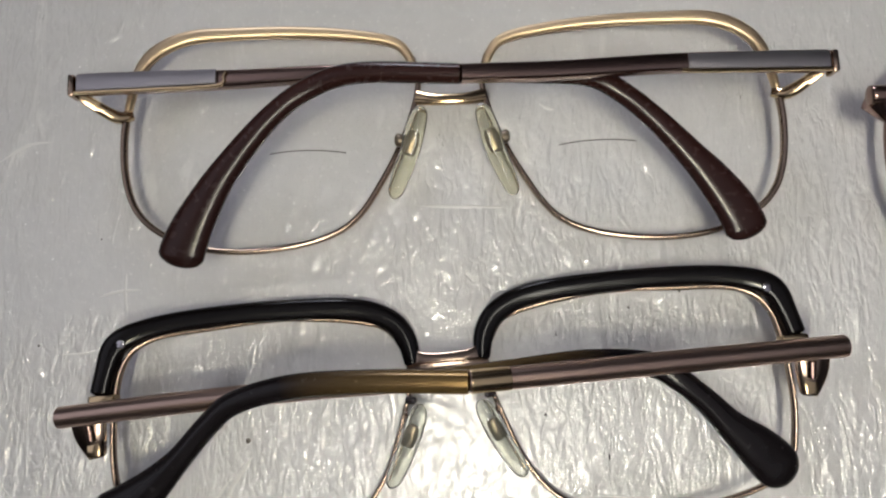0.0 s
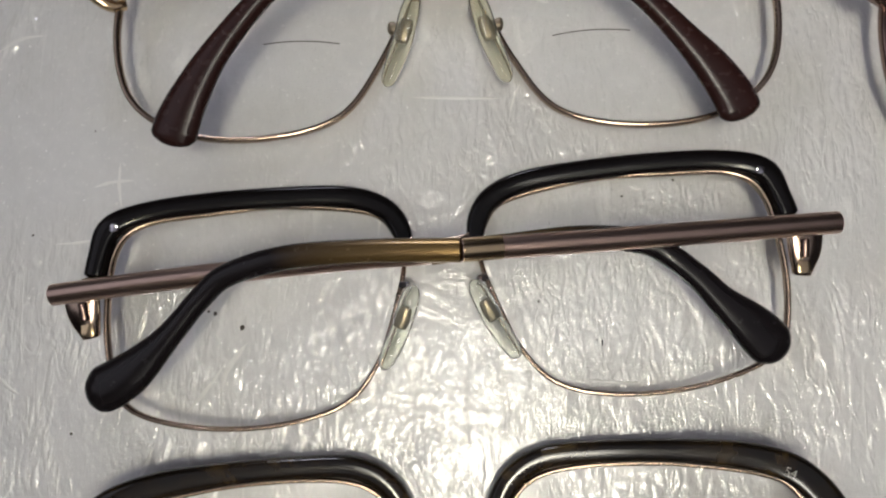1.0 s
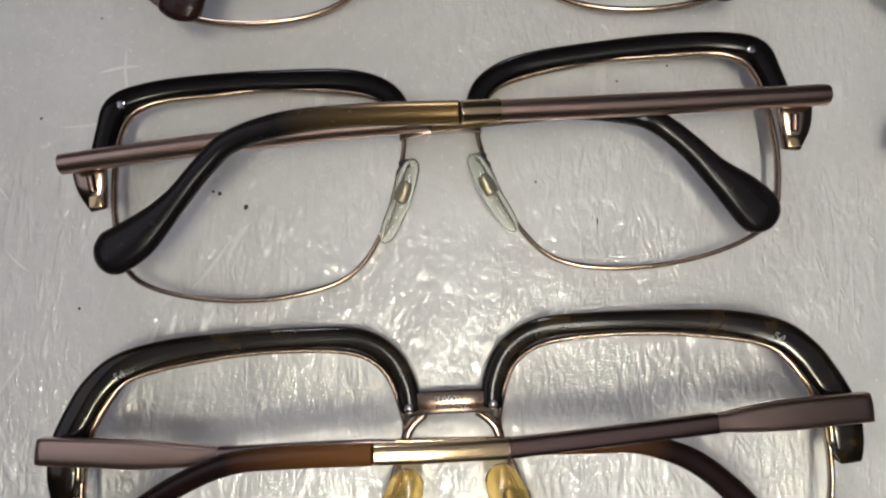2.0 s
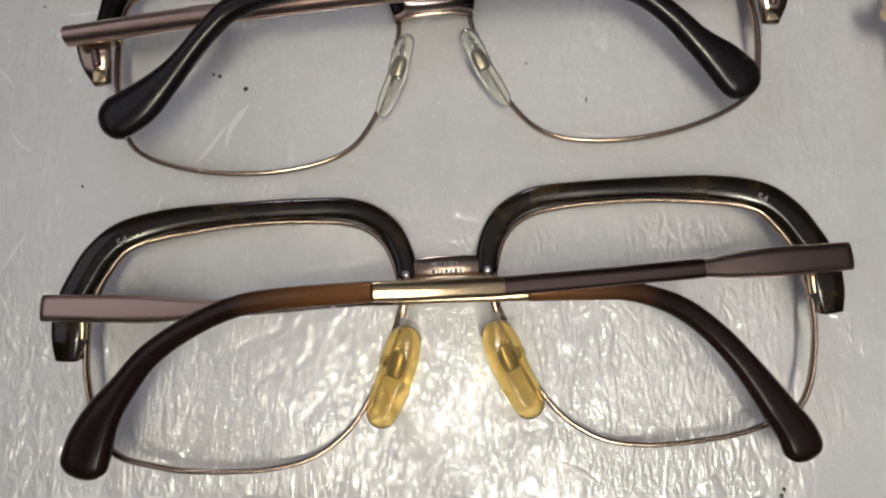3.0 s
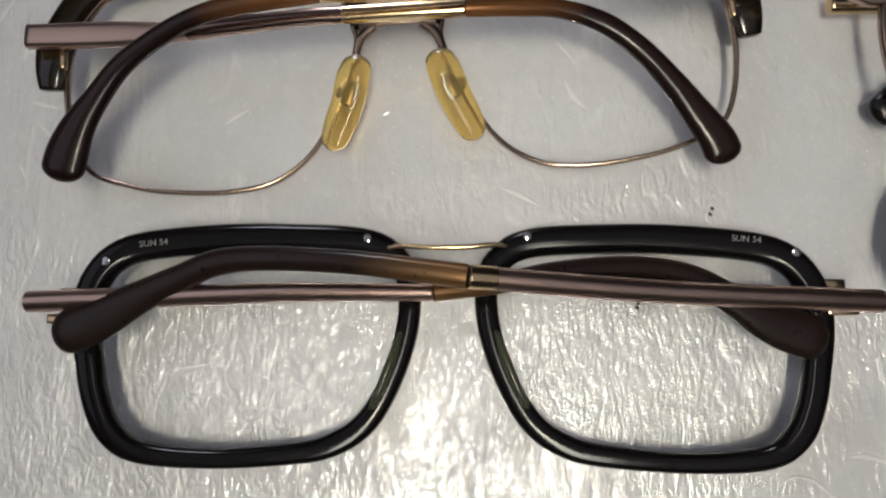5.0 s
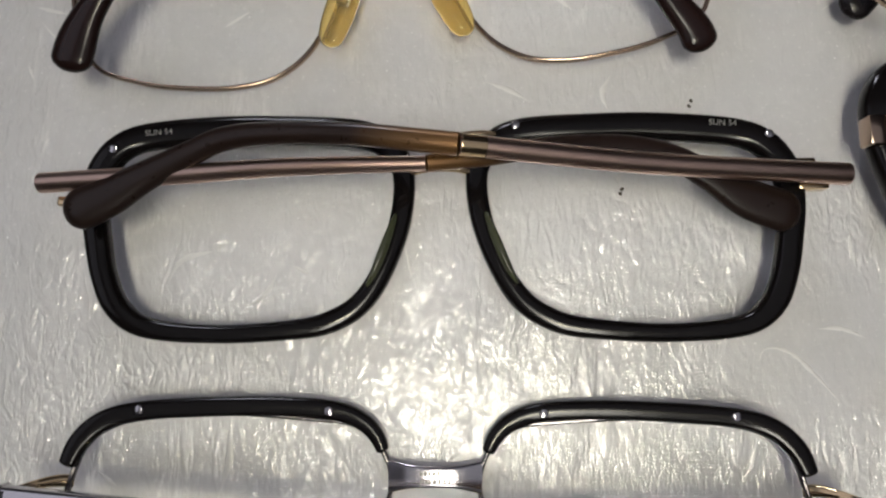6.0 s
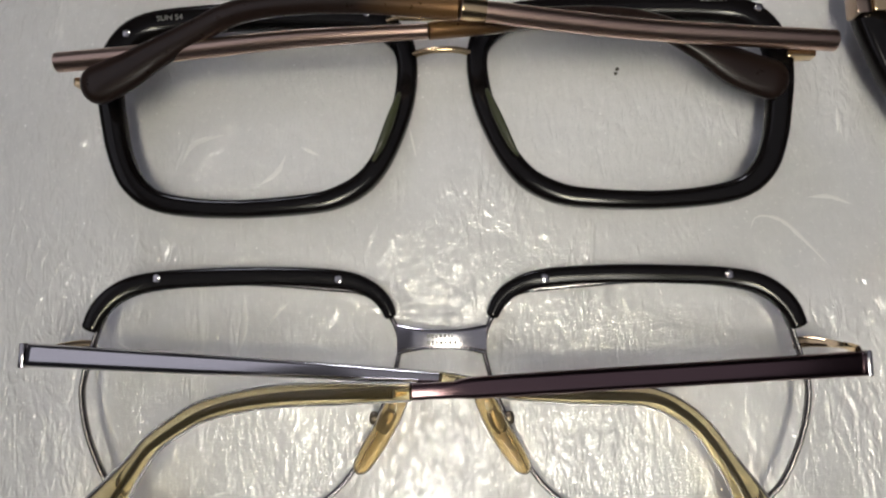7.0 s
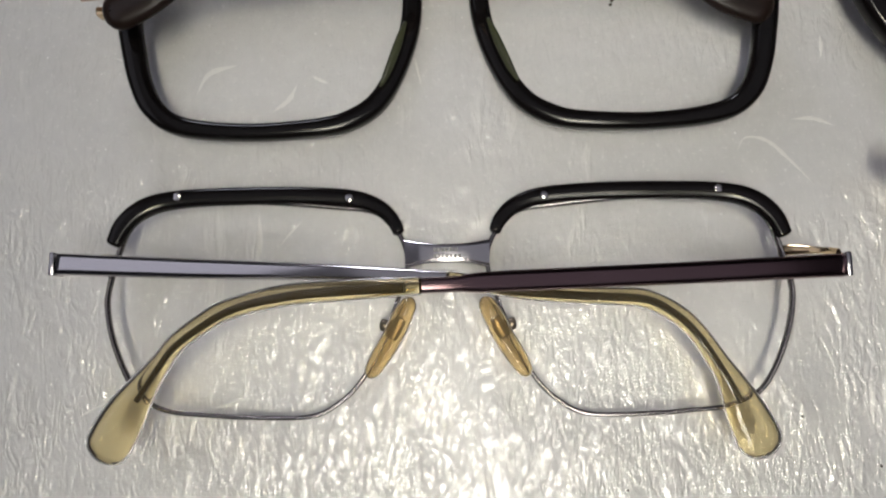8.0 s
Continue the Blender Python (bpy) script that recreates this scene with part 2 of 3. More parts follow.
def writing(text, x, y, z, size, turn, parent, lean=0.0):
    cu = bpy.data.curves.new("stamp", "FONT")
    cu.body, cu.size, cu.extrude, cu.align_x = text, size * U, 0.03 * U, "CENTER"
    tmp = new("stamp_source", cu)
    me = bpy.data.meshes.new_from_object(tmp.evaluated_get(bpy.context.evaluated_depsgraph_get()))
    bpy.data.objects.remove(tmp)
    me.materials.clear()
    me.materials.append(INK)
    ob = new("size_stamp", me)
    ob.parent = parent
    ob.matrix_basis = Matrix.Translation((x * U, y * U, z * U)) @ pose(0, 0, 0, 0, lean, turn)
    return tagged(ob, "small pale stamped lettering")


# ---- the room and the table ----
def room():
    def slab(name, x0, x1, y0, y1, z0, z1, mat):
        return tagged(block(name, *[v / U for v in (x0, x1, y0, y1, z0, z1)], mat, None, "", 0), name.replace("_", " ") + " of a plain grey room", "room", kind="structure")
    slab("floor", -2.2, 2.2, -2.6, 2.4, -0.85, -0.75, FLOOR)
    slab("ceiling", -2.2, 2.2, -2.6, 2.4, 1.85, 1.95, CEIL)
    slab("wall_west", -2.3, -2.2, -2.6, 2.4, -0.85, 1.95, WALL)
    slab("wall_east", 2.2, 2.3, -2.6, 2.4, -0.85, 1.95, WALL)
    slab("wall_north", -2.3, 2.3, 2.4, 2.5, -0.85, 1.95, WALL)
    slab("wall_south", -2.3, 2.3, -2.7, -2.6, -0.85, 1.95, WALL)


def table():
    root = tagged(new("table"), "white table under a creased pearly plastic sheet", "table")
    root.location = (0, -0.1, -0.75)
    w, l = TABLE_W / 2 / U, TABLE_L / 2 / U
    z = 0.75 / U
    block("tabletop", -w, w, -l, l, z - 32, z - 1.0, material("white_laminate", (0.7, 0.7, 0.68), 0.5), root, "", 1.5)
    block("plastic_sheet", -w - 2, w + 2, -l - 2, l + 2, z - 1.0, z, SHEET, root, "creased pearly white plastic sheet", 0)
    for sx in (-1, 1):
        for sy in (-1, 1):
            x, y = sx * (w - 60), sy * (l - 60)
            block("leg", x - 25, x + 25, y - 25, y + 25, 0, z - 32, BRUSHED, root, "", 2)
    return root


room()
table()


# ---- spectacles ----
def rise(x, low=1.3, bow=5.0):
    return low + bow * (x / 65.0) ** 2


def mirror(points, side, grow=1.013):
    return [(side * p[0] * grow, p[1] * grow, *p[2:]) for p in points]


def lens(outline, side, parent, low=1.3, bow=5.0, shrink=0.0):
    edge = spline(mirror(outline, side), 56, True)
    c = (edge.min(0) + edge.max(0)) / 2
    rings, verts, faces = (1.0, 0.8, 0.55, 0.28), [], []
    for skin in (0, 1):
        for r in rings:
            for x, y in edge:
                px, py = c[0] + (x - c[0]) * r * (1 - shrink), c[1] + (y - c[1]) * r * (1 - shrink)
                verts.append((px, py, max(0.15, rise(px, low, bow) - 1.6 * (1 - r * r) - 0.5) + skin * 1.1))
        verts.append((c[0], c[1], max(0.15, rise(c[0], low, bow) - 2.1) + skin * 1.1))
    n, per = 56, 56 * 4 + 1
    for skin in (0, 1):
        o = skin * per
        for i in range(3):
            for k in range(n):
                f = (o + i * n + k, o + i * n + (k + 1) % n, o + (i + 1) * n + (k + 1) % n, o + (i + 1) * n + k)
                faces.append(f if skin else f[::-1])
        for k in range(n):
            f = (o + 3 * n + k, o + 3 * n + (k + 1) % n, o + 4 * n)
            faces.append(f if skin else f[::-1])
    for k in range(n):
        faces.append((k, (k + 1) % n, per + (k + 1) % n, per + k))
    pane = link_mesh("lens", verts, faces, LENS, parent, "", 60)
    pane.visible_shadow = False
    return pane


def rim(outline, side, mat, parent, width, height, low=1.3, bow=5.0, power=2.6, name="rim", label=""):
    pts = [(x, y, rise(x, low, bow), w, height) for (x, y), w in zip(mirror(outline, side), width if isinstance(width, list) else [width] * len(outline))]
    return sweep(name, pts, mat, parent, label, 110, True, 12, power)


def brow(points, side, mat, parent, height, lift, label, power=3.4):
    pts = [(x, y, rise(x) + lift, w, height) for x, y, w in mirror(points, side)]
    return sweep("browline", pts, mat, parent, label, 70, False, 14, power, (0.8, 0.8))


def pad(side, a, b, mat, metal, parent, wide=4.2, thick=2.2, z0=4.5, z1=7.5, label="", anchor=None, knob=True):
    """A nose pad from a (upper end) to b, leaning up from the rim, with its box and wire arm."""
    ax, ay = side * a[0], a[1]
    bx, by = side * b[0], b[1]
    mid = ((ax + bx) / 2 - side * 0.5, (ay + by) / 2)
    pts = [(ax, ay, z1, wide * 0.75, thick), ((ax + mid[0]) / 2, (ay + mid[1]) / 2, z1, wide, thick), (*mid, (z0 + z1) / 2, wide, thick),
           ((bx + mid[0]) / 2, (by + mid[1]) / 2, z0 + 0.8, wide * 0.95, thick), (bx, by, z0, wide * 0.7, thick)]
    p = sweep("nose_pad", pts, mat, parent, label, 26, False, 12, 2.2, (2.2, 2.2))
    dx, dy = bx - ax, by - ay
    q0, q1 = (ax + dx * 0.25, ay + dy * 0.25), (ax + dx * 0.52, ay + dy * 0.52)
    zz = (z0 + z1) / 2 + 0.2 - thick * 0.35
    qx, qy = (q0[0] + q1[0]) / 2, (q0[1] + q1[1]) / 2
    sweep("pad_box", [(*q0, zz + 0.5, 2.8, 1.8), (qx, qy, zz + 0.3, 3.8, 2.0), (*q1, zz, 3.0, 1.8)], PAD_METAL, p, "tarnished metal pad box", 8, False, 10, 3, (0.5, 0.5))
    if knob:
        sweep("pad_screw", [(qx + side * 1.4, qy + 0.5, zz - 0.2, 2.4, 2.2), (qx + side * 2.6, qy + 0.8, zz - 0.3, 2.8, 2.4), (qx + side * 3.4, qy + 0.9, zz - 0.4, 2.2, 2.0)], PAD_METAL, p, "", 8, False, 10, 2.4, (0.4, 0.5))
    ex, ey = (side * anchor[0], anchor[1]) if anchor else (side * (abs(ax) + 3.0), ay - 3.0)
    sweep("pad_arm", [(*((q0[0] + q1[0]) / 2, (q0[1] + q1[1]) / 2), zz - 0.6, 0.9, 0.9), ((ex + q0[0]) / 2 + side * 0.6, (ey + q0[1]) / 2 + 1.4, zz - 1.6, 0.9, 0.9), (ex, ey, 2.0, 0.9, 0.9)], metal, p, "", 14, False, 8, 2)
    return p


def temple(bar, sleeve, metal, plastic, parent, label, tip_label, bar_power=2.2, sleeve_power=2.3, tip_round=4.0, start_round=0.3, extra=None):
    """A folded side arm: bar from hinge to ferrule, sleeve from ferrule to tip; rows (x, y, z, width, height)."""
    t = sweep("temple", bar, metal, parent, label, 60, False, 16, bar_power, (start_round, 0))
    sweep("temple_tip", sleeve, plastic, t, tip_label, 70, False, 16, sleeve_power, (0.25, tip_round))
    for name, rows, mat in extra or ():
        sweep(name, rows, mat, t, "", 24, False, 14, bar_power, (0.15, 0.15))
    return t


def spectacles(x, y, turn, label):
    root = tagged(new("spectacles"), label, "eyeglasses", "row of spectacles on the table")
    root.matrix_basis = pose(x * U, y * U, 0, 0, 0, turn)
    return root


def engraving(parent, y, z):
    """Two unreadable stamped lines as short plain bars."""
    rng = random.Random(3)
    for row in (0.75, -0.75):
        x = -3.0
        while x < 2.6:
            w = rng.uniform(0.35, 0.8)
            block("stamp_bar", x, x + w, y + row - 0.45, y + row + 0.45, z - 0.3, z + 0.06, INK, parent, "", 0)
            x += w + 0.3


def gold_spectacles():
    root = spectacles(-1.9, 50.2, 2.95, "gold wire spectacles with dark brown tips, folded on the sheet")
    o = [(7, 14), (12, 20.5), (33, 22.7), (54, 21.4), (63.2, 15), (66.8, 0), (64, -15), (53, -22.4), (37, -23.2), (22.5, -19), (14, -8), (8.2, 5)]
    for s in (-1, 1):
        rim(o, s, ROSE, root, 1.3, 2.0)
        band = [(7.2, 12.5, 1.5), (8.6, 17.6, 1.8), (12, 20.9, 2.1), (21, 22.6, 2.3), (33, 23.3, 2.5), (45, 22.9, 2.7), (54, 22, 2.9), (60, 19.2, 2.9), (63.4, 15.4, 2.5), (65, 10.5, 1.8), (66, 5.5, 1.3)]
        sweep("brow_band", [(x, y, rise(x) + 0.5, w, 1.8) for x, y, w in mirror(band, s)], OLDGOLD, root, "satin gold band along the upper rim", 60, False, 12, 3.2, (0.4, 0.4))
        lens(o, s, root)
        pad(s, (6.0, 4.4), (12.6, -14.2), PAD_CLEAR, GOLD, root, 4.2, 2.0, 5, 8)
        sweep("end_piece", [(s * 66, 5.0, 6.5, 1.6, 2), (s * 69, 4.5, 8.0, 2.6, 2), (s * 74, 7.6, 10.5, 2.2, 3), (s * 75.2, 9.0, 11.5, 2.0, 4)], GOLD, root, "", 16, False, 10, 4)
        c = [(s * 22.5 + s * k * 2.0, -2.5 - 0.35 * ((k - 4) / 4.0) ** 2 * 2, rise(22.5 + k * 2) + 0.1, 0.2, 0.25) for k in range(9)]
        sweep("bifocal_edge", c, SPECK, root, "fine line of a bifocal segment", 20, False, 6, 2)
    sweep("bridge", [(-7.2, 8.5, 1.8, 3.0, 1.6), (-3, 7.6, 2.6, 2.4, 1.5), (3, 7.6, 2.6, 2.4, 1.5), (7.2, 8.5, 1.8, 3.0, 1.6)], GOLD, root, "", 20, False, 10, 4)
    temple([(-74.2, 9.6, 12.6, 4.0, 3.2), (-43, 8.9, 14.4, 3.4, 3), (-22, 8.7, 15.9, 3.0, 2.8), (2, 7.4, 17, 3.0, 2.8)],
           [(2, 7.4, 17, 3.4, 3.2), (14, 7.4, 16, 3.9, 3.2), (26.8, 7.0, 14.2, 4.1, 3.2), (33.5, 3.8, 13.5, 4.3, 3.2), (39.9, -1.8, 13, 4.6, 3.2), (46.4, -8.8, 12.2, 5.6, 3.4), (51.4, -14.7, 11.5, 7.2, 3.6), (55.3, -20.6, 10.9, 8.3, 3.6), (57.2, -25.6, 10.6, 8.5, 3.6)],
           BRONZE, BROWN, root, "dark bronze metal side arm", "dark brown plastic tip", 5, tip_round=2.5)
    temple([(74.8, 8.5, 13.2, 4.0, 3.2), (45.2, 8.1, 16.1, 3.5, 3), (20, 6.2, 19.5, 3.3, 3), (1.9, 5.3, 22, 3.2, 3)],
           [(1.9, 5.3, 22, 3.8, 3.4), (-17.1, 6.9, 20.3, 4.1, 3.4), (-26.5, 5.0, 18.9, 4.2, 3.4), (-34.4, -0.3, 18.1, 4.3, 3.4), (-43.4, -10.3, 17, 5.6, 3.4), (-48.9, -18.7, 16, 7.6, 3.6), (-51.5, -24.0, 15.3, 8.7, 3.6), (-52.7, -28.0, 15, 8.8, 3.6)],
           BRONZE, BROWN, root, "dark bronze metal side arm", "dark brown plastic tip", 5, tip_round=2.5)
    for s, z0, z1, y0 in ((-1, 14.5, 16.2, 9.4), (1, 15.0, 17.4, 8.4)):
        sweep("side_panel", [(s * 73.5, y0, z0 + 0.2, 3.5, 0.7), (s * 60, y0 - 0.2, (z0 + z1) / 2 + 0.1, 3.3, 0.7), (s * 45.5, y0 - 0.4, z1, 2.9, 0.7)], BRUSHED, root, "brushed grey steel panel", 14, False, 10, 6)
        sweep("panel_edge", [(s * 74.2, y0 - 2.0, z0 - 0.3, 0.7, 1.0), (s * 60, y0 - 2.1, (z0 + z1) / 2 - 0.4, 0.7, 1.0), (s * 45.5, y0 - 2.1, z1 - 0.5, 0.7, 1.0), (s * 44.2, y0 - 0.6, z1 - 0.3, 0.7, 1.0), (s * 43.6, y0 + 0.6, z1 - 0.2, 0.5, 0.8)], GOLD, root, "bright gold edge of the panel", 30, False, 8, 3)
        block("arm_cap", *sorted((s * 74.4, s * 75.6)), y0 - 2.6, y0 + 1.9, z0 - 3.4, z0 + 0.2, ROSE, root, "", 0.4)
    return root


def black_browline():
    root = spectacles(-0.9, -7.8, 6.04, "black browline spectacles with gold rims and mauve bronze arms, folded")
    o = [(7.6, 8.5), (9, 13.8), (14, 18.8), (31, 21.4), (46, 20.9), (58, 19.6), (63.4, 14.9), (65.3, 4), (65, -7), (62, -15.5), (51, -20.2), (36, -21.6), (22, -19), (14.5, -11.7), (9.6, 0.3)]
    b = [(6.9, 10, 3.2), (7.9, 15.4, 4.2), (11.2, 19.7, 4.5), (18.6, 22.4, 4.5), (33, 23.3, 4.3), (48, 23.1, 4.1), (58.5, 21.8, 4.2), (64.2, 19.2, 4.8), (66.2, 14.2, 4.0), (67.3, 9.6, 3.9)]
    for s in (-1, 1):
        rim(o, s, ROSE, root, 1.05, 1.8)
        lens(o, s, root)
        brow(b, s, BLACK, root, 3.4, 0.4, "glossy black plastic browline")
        dome("screw", s * 63.6, 19.4, rise(64) + 2.1, 0.95, 0.3, SILVER, root)
        pad(s, (5.6, 3.0), (13.3, -12.8), PAD_GREEN, ROSE, root, 4.0, 2.0, 5, 8.5, anchor=(9.6, 1.0), knob=False)
        sweep("rivet", [(s * 8.8, 3.6, 3.2, 1.6, 1.6), (s * 6.8, 3.3, 4.6, 1.6, 1.6)], SILVER, root, "", 6, False, 10, 2, (0.3, 0.3))
        sweep("hinge", [(s * 69.6, 7.0, 9.6, 6.6, 2.2), (s * 69.3, 2.6, 9.0, 5.6, 2.2), (s * 68.7, -1.8, 7.6, 3.0, 2.0)], ROSE, root, "", 14, False, 10, 5, (0.3, 0.3))
        block("hinge_plate", *sorted((s * 67.4, s * 70.0)), -1.5, 1.3, 8.4, 9.6, GOLD, root, "worn gold hinge plate", 0.3)
        sweep("knuckle", [(s * 68.6, 1.4, 10.0, 1.7, 1.7), (s * 68.9, 5.0, 10.6, 1.7, 1.7)], BRONZE, root, "", 8, False, 10, 2, (0.3, 0.3))
        block("end_piece", *sorted((s * 65.0, s * 70.0)), 7.4, 10.0, 5.4, 9.0, GOLD, root, "", 0.5)
    sweep("bridge", [(-8, 11.3, 2.2, 5.5, 1.4), (-4, 10.8, 3.0, 3.4, 1.4), (4, 10.8, 3.0, 3.4, 1.4), (8, 11.3, 2.2, 5.5, 1.4)], ROSE, root, "", 24, False, 10, 4)
    temple([(-73.2, 6.7, 13.2, 4.1, 4), (-51, 7.5, 14.3, 4.1, 4), (-24, 8, 15.7, 4, 3.8), (-2, 7.6, 17, 3.8, 3.6)],
           [(-2, 7.6, 17, 4.2, 4), (12, 8.2, 15.6, 4.2, 3.6), (26, 8.6, 14, 4.4, 3.6), (37.6, 7, 12.6, 4.8, 3.6), (42.6, 3.8, 13.0, 4.5, 3.6), (47.5, -0.8, 12.4, 4.7, 3.8), (51.5, -5.4, 11.7, 5.7, 3.9), (56.1, -9.9, 11, 8.2, 4), (59.2, -13.3, 10.3, 9.1, 4), (62.2, -16.5, 10, 8.8, 4)],
           MAUVE, GOLDBLACK, root, "mauve bronze metal side arm", "black plastic tip", 2, tip_round=4)
    temple([(74.2, 7.2, 13.2, 4.2, 4), (40, 7.2, 17, 4.2, 4), (3.7, 7.2, 22, 4, 4)],
           [(3.7, 7.2, 22, 4.4, 4.2), (-14, 8.7, 20.8, 4.3, 3.8), (-28.0, 8.9, 19.4, 4.5, 3.8), (-38.6, 6.9, 18, 4.3, 3.8), (-43.9, 3.3, 17, 4.2, 3.8), (-49.3, -1.9, 16, 4.5, 3.8), (-53.6, -5.6, 15.2, 6.0, 3.8), (-58.2, -9.0, 14.6, 8.1, 4), (-62.6, -11.2, 14.2, 8.8, 4), (-66.6, -12.4, 14, 8.6, 4)],
           MAUVE, GOLDBLACK, root, "mauve bronze metal side arm", "black plastic tip running to bronze", 2, tip_round=4, extra=[("ferrule", [(11, 7.2, 21, 4.3, 4.2), (3.8, 7.2, 22, 4.3, 4.2)], GOLD)])
    return root


def tortoise_browline():
    root = spectacles(2.2, -65.8, 4.14, "tortoiseshell browline spectacles with rose gold rims and honey nose pads, folded")
    o = [(10, 12), (12.5, 18.7), (17.5, 22.5), (26, 23.9), (39, 24), (50, 22.9), (60, 20.9), (64.2, 17.7), (68.8, 8.6), (69.5, -5), (65.7, -17.7), (57, -21.9), (48, -23.6), (36, -24), (26, -21.5), (17.4, -13.2), (9.8, 5.2)]
    b = [(8.0, 10.8, 4.2), (8.6, 16, 4.6), (11.6, 22, 4.6), (17.8, 25.8, 4.4), (28, 26.6, 4.2), (42, 26.3, 4.3), (54, 25.2, 5.0), (62.5, 22.8, 5.6), (67, 19, 5.9), (69.6, 14.8, 6.0), (72.2, 9.5, 5.6), (73.2, 6, 4.6)]
    for s in (-1, 1):
        rim(o, s, ROSE, root, 1.05, 1.8)
        lens(o, s, root)
        brow(b, s, TORTOISE, root, 3.6, 0.6, "dark tortoiseshell plastic browline")
        dome("screw", s * 8.3, 12, rise(8) + 2.3, 0.95, 0.3, SILVER, root)
        pad(s, (7.9, 1.5), (15.6, -17.6), PAD_HONEY, ROSE, root, 7.2, 2.6, 5, 8.5, "honey yellow translucent nose pad", anchor=(10.0, 4.5))
        sweep("end_piece", [(s * 72.6, 8.0, 9.0, 6.4, 3.4), (s * 72.9, 3.0, 9.2, 5.6, 3.2), (s * 73.3, -1.2, 8.6, 4.0, 2.6)], TORTOISE, root, "faceted dark end piece", 12, False, 8, 7, (0.3, 0.3))
        sweep("hinge", [(s * 69.6, 6.6, 10.6, 1.4, 1.6), (s * 69.8, 2.6, 10.2, 1.4, 1.6)], GOLD, root, "", 6, False, 10, 3, (0.3, 0.3))
        writing("54", s * 62.8, 21.6 if s > 0 else 20.9, rise(63) + 2.55, 2.2, -28 * s, root, -8 * s)
    sweep("bridge", [(-8.5, 12.4, 2.4, 4.6, 1.4), (-4, 12.9, 3.0, 4.6, 1.4), (4, 12.9, 3.0, 4.6, 1.4), (8.5, 12.4, 2.4, 4.6, 1.4)], ROSE, root, "engraved rose gold bridge plate", 24, False, 10, 5)
    engraving(root, 12.9, 3.75)
    for s in (-1, 1):
        sweep("bridge_leg", [(s * 5.5, 11, 2.6, 2.4, 1.2), (s * 8.4, 8, 2.4, 2.0, 1.2), (s * 9.6, 3.5, 2.0, 1.2, 1.2)], ROSE, root, "", 14, False, 8, 3)
    temple([(-75.6, 8.9, 13.3, 5.0, 2.8), (-58, 7.6, 14, 5.2, 2.8), (-48, 6.9, 14.4, 4.0, 2.8), (-40, 6.6, 14.8, 3.3, 2.6), (-18.3, 6.9, 16, 2.9, 2.5), (12, 6, 16.4, 2.5, 2.3)],
           [(14.3, 6, 16.4, 3.4, 3.2), (25.3, 5.7, 15.6, 3.7, 3.2), (33.8, 5.0, 14.8, 3.7, 3.2), (42.4, 1.8, 13.8, 4.2, 3.2), (49.1, -3.6, 12.8, 4.5, 3.4), (54.8, -10.6, 12, 5.1, 3.5), (59.6, -17.9, 11.2, 6.4, 3.6), (62.9, -23.0, 10.5, 7.5, 3.8), (64.4, -28.0, 10, 7.8, 3.8)],
           MAUVE, AMBERBROWN, root, "mauve bronze metal side arm with a broad hinge end", "brown plastic tip", 4, tip_round=3,
           extra=[("arm_bar", [(-42, 6.6, 14.7, 3.5, 2.8), (-18.3, 6.9, 16, 3.1, 2.7), (-10, 6.7, 16.1, 3.1, 2.7)], BRONZE), ("ferrule", [(-10, 6.7, 16.1, 3.2, 2.8), (2, 6.4, 16.3, 3.2, 2.8), (14.3, 6, 16.4, 3.2, 2.8)], GOLD)])
    temple([(75.8, 9.2, 13, 5.4, 2.8), (60, 8.8, 15.2, 5.4, 2.8), (50, 8.4, 16.3, 4.0, 2.8), (45, 8.2, 17, 3.2, 2.6), (9.4, 6.8, 22.6, 2.6, 2.4), (-12, 7.2, 24.2, 2.6, 2.4)],
           [(-13, 7.2, 24.3, 3.7, 3.2), (-28.3, 7.1, 22.5, 4.0, 3.2), (-37.8, 6.3, 20.8, 3.9, 3.2), (-46.7, 3.2, 19, 4.0, 3.2), (-54.3, -1.2, 17.4, 4.4, 3.4), (-59.6, -6.6, 16, 5.1, 3.5), (-63.7, -11.5, 15, 7.0, 3.6), (-66.5, -16.6, 14, 8.7, 3.8), (-68.3, -22.4, 13.4, 8.7, 3.8)],
           MAUVE, AMBERBROWN, root, "mauve bronze metal side arm with a broad hinge end", "brown plastic tip", 4, tip_round=3,
           extra=[("arm_bar", [(46.5, 8.3, 16.8, 3.6, 2.9), (28, 7.5, 19.8, 3.4, 2.8), (9.4, 6.8, 22.6, 3.4, 2.8)], BRONZE), ("ferrule", [(9.4, 6.8, 22.6, 3.5, 2.9), (-2, 6.9, 23.6, 3.5, 2.9), (-13, 7.2, 24.3, 3.5, 2.9)], GOLD)])
    return root


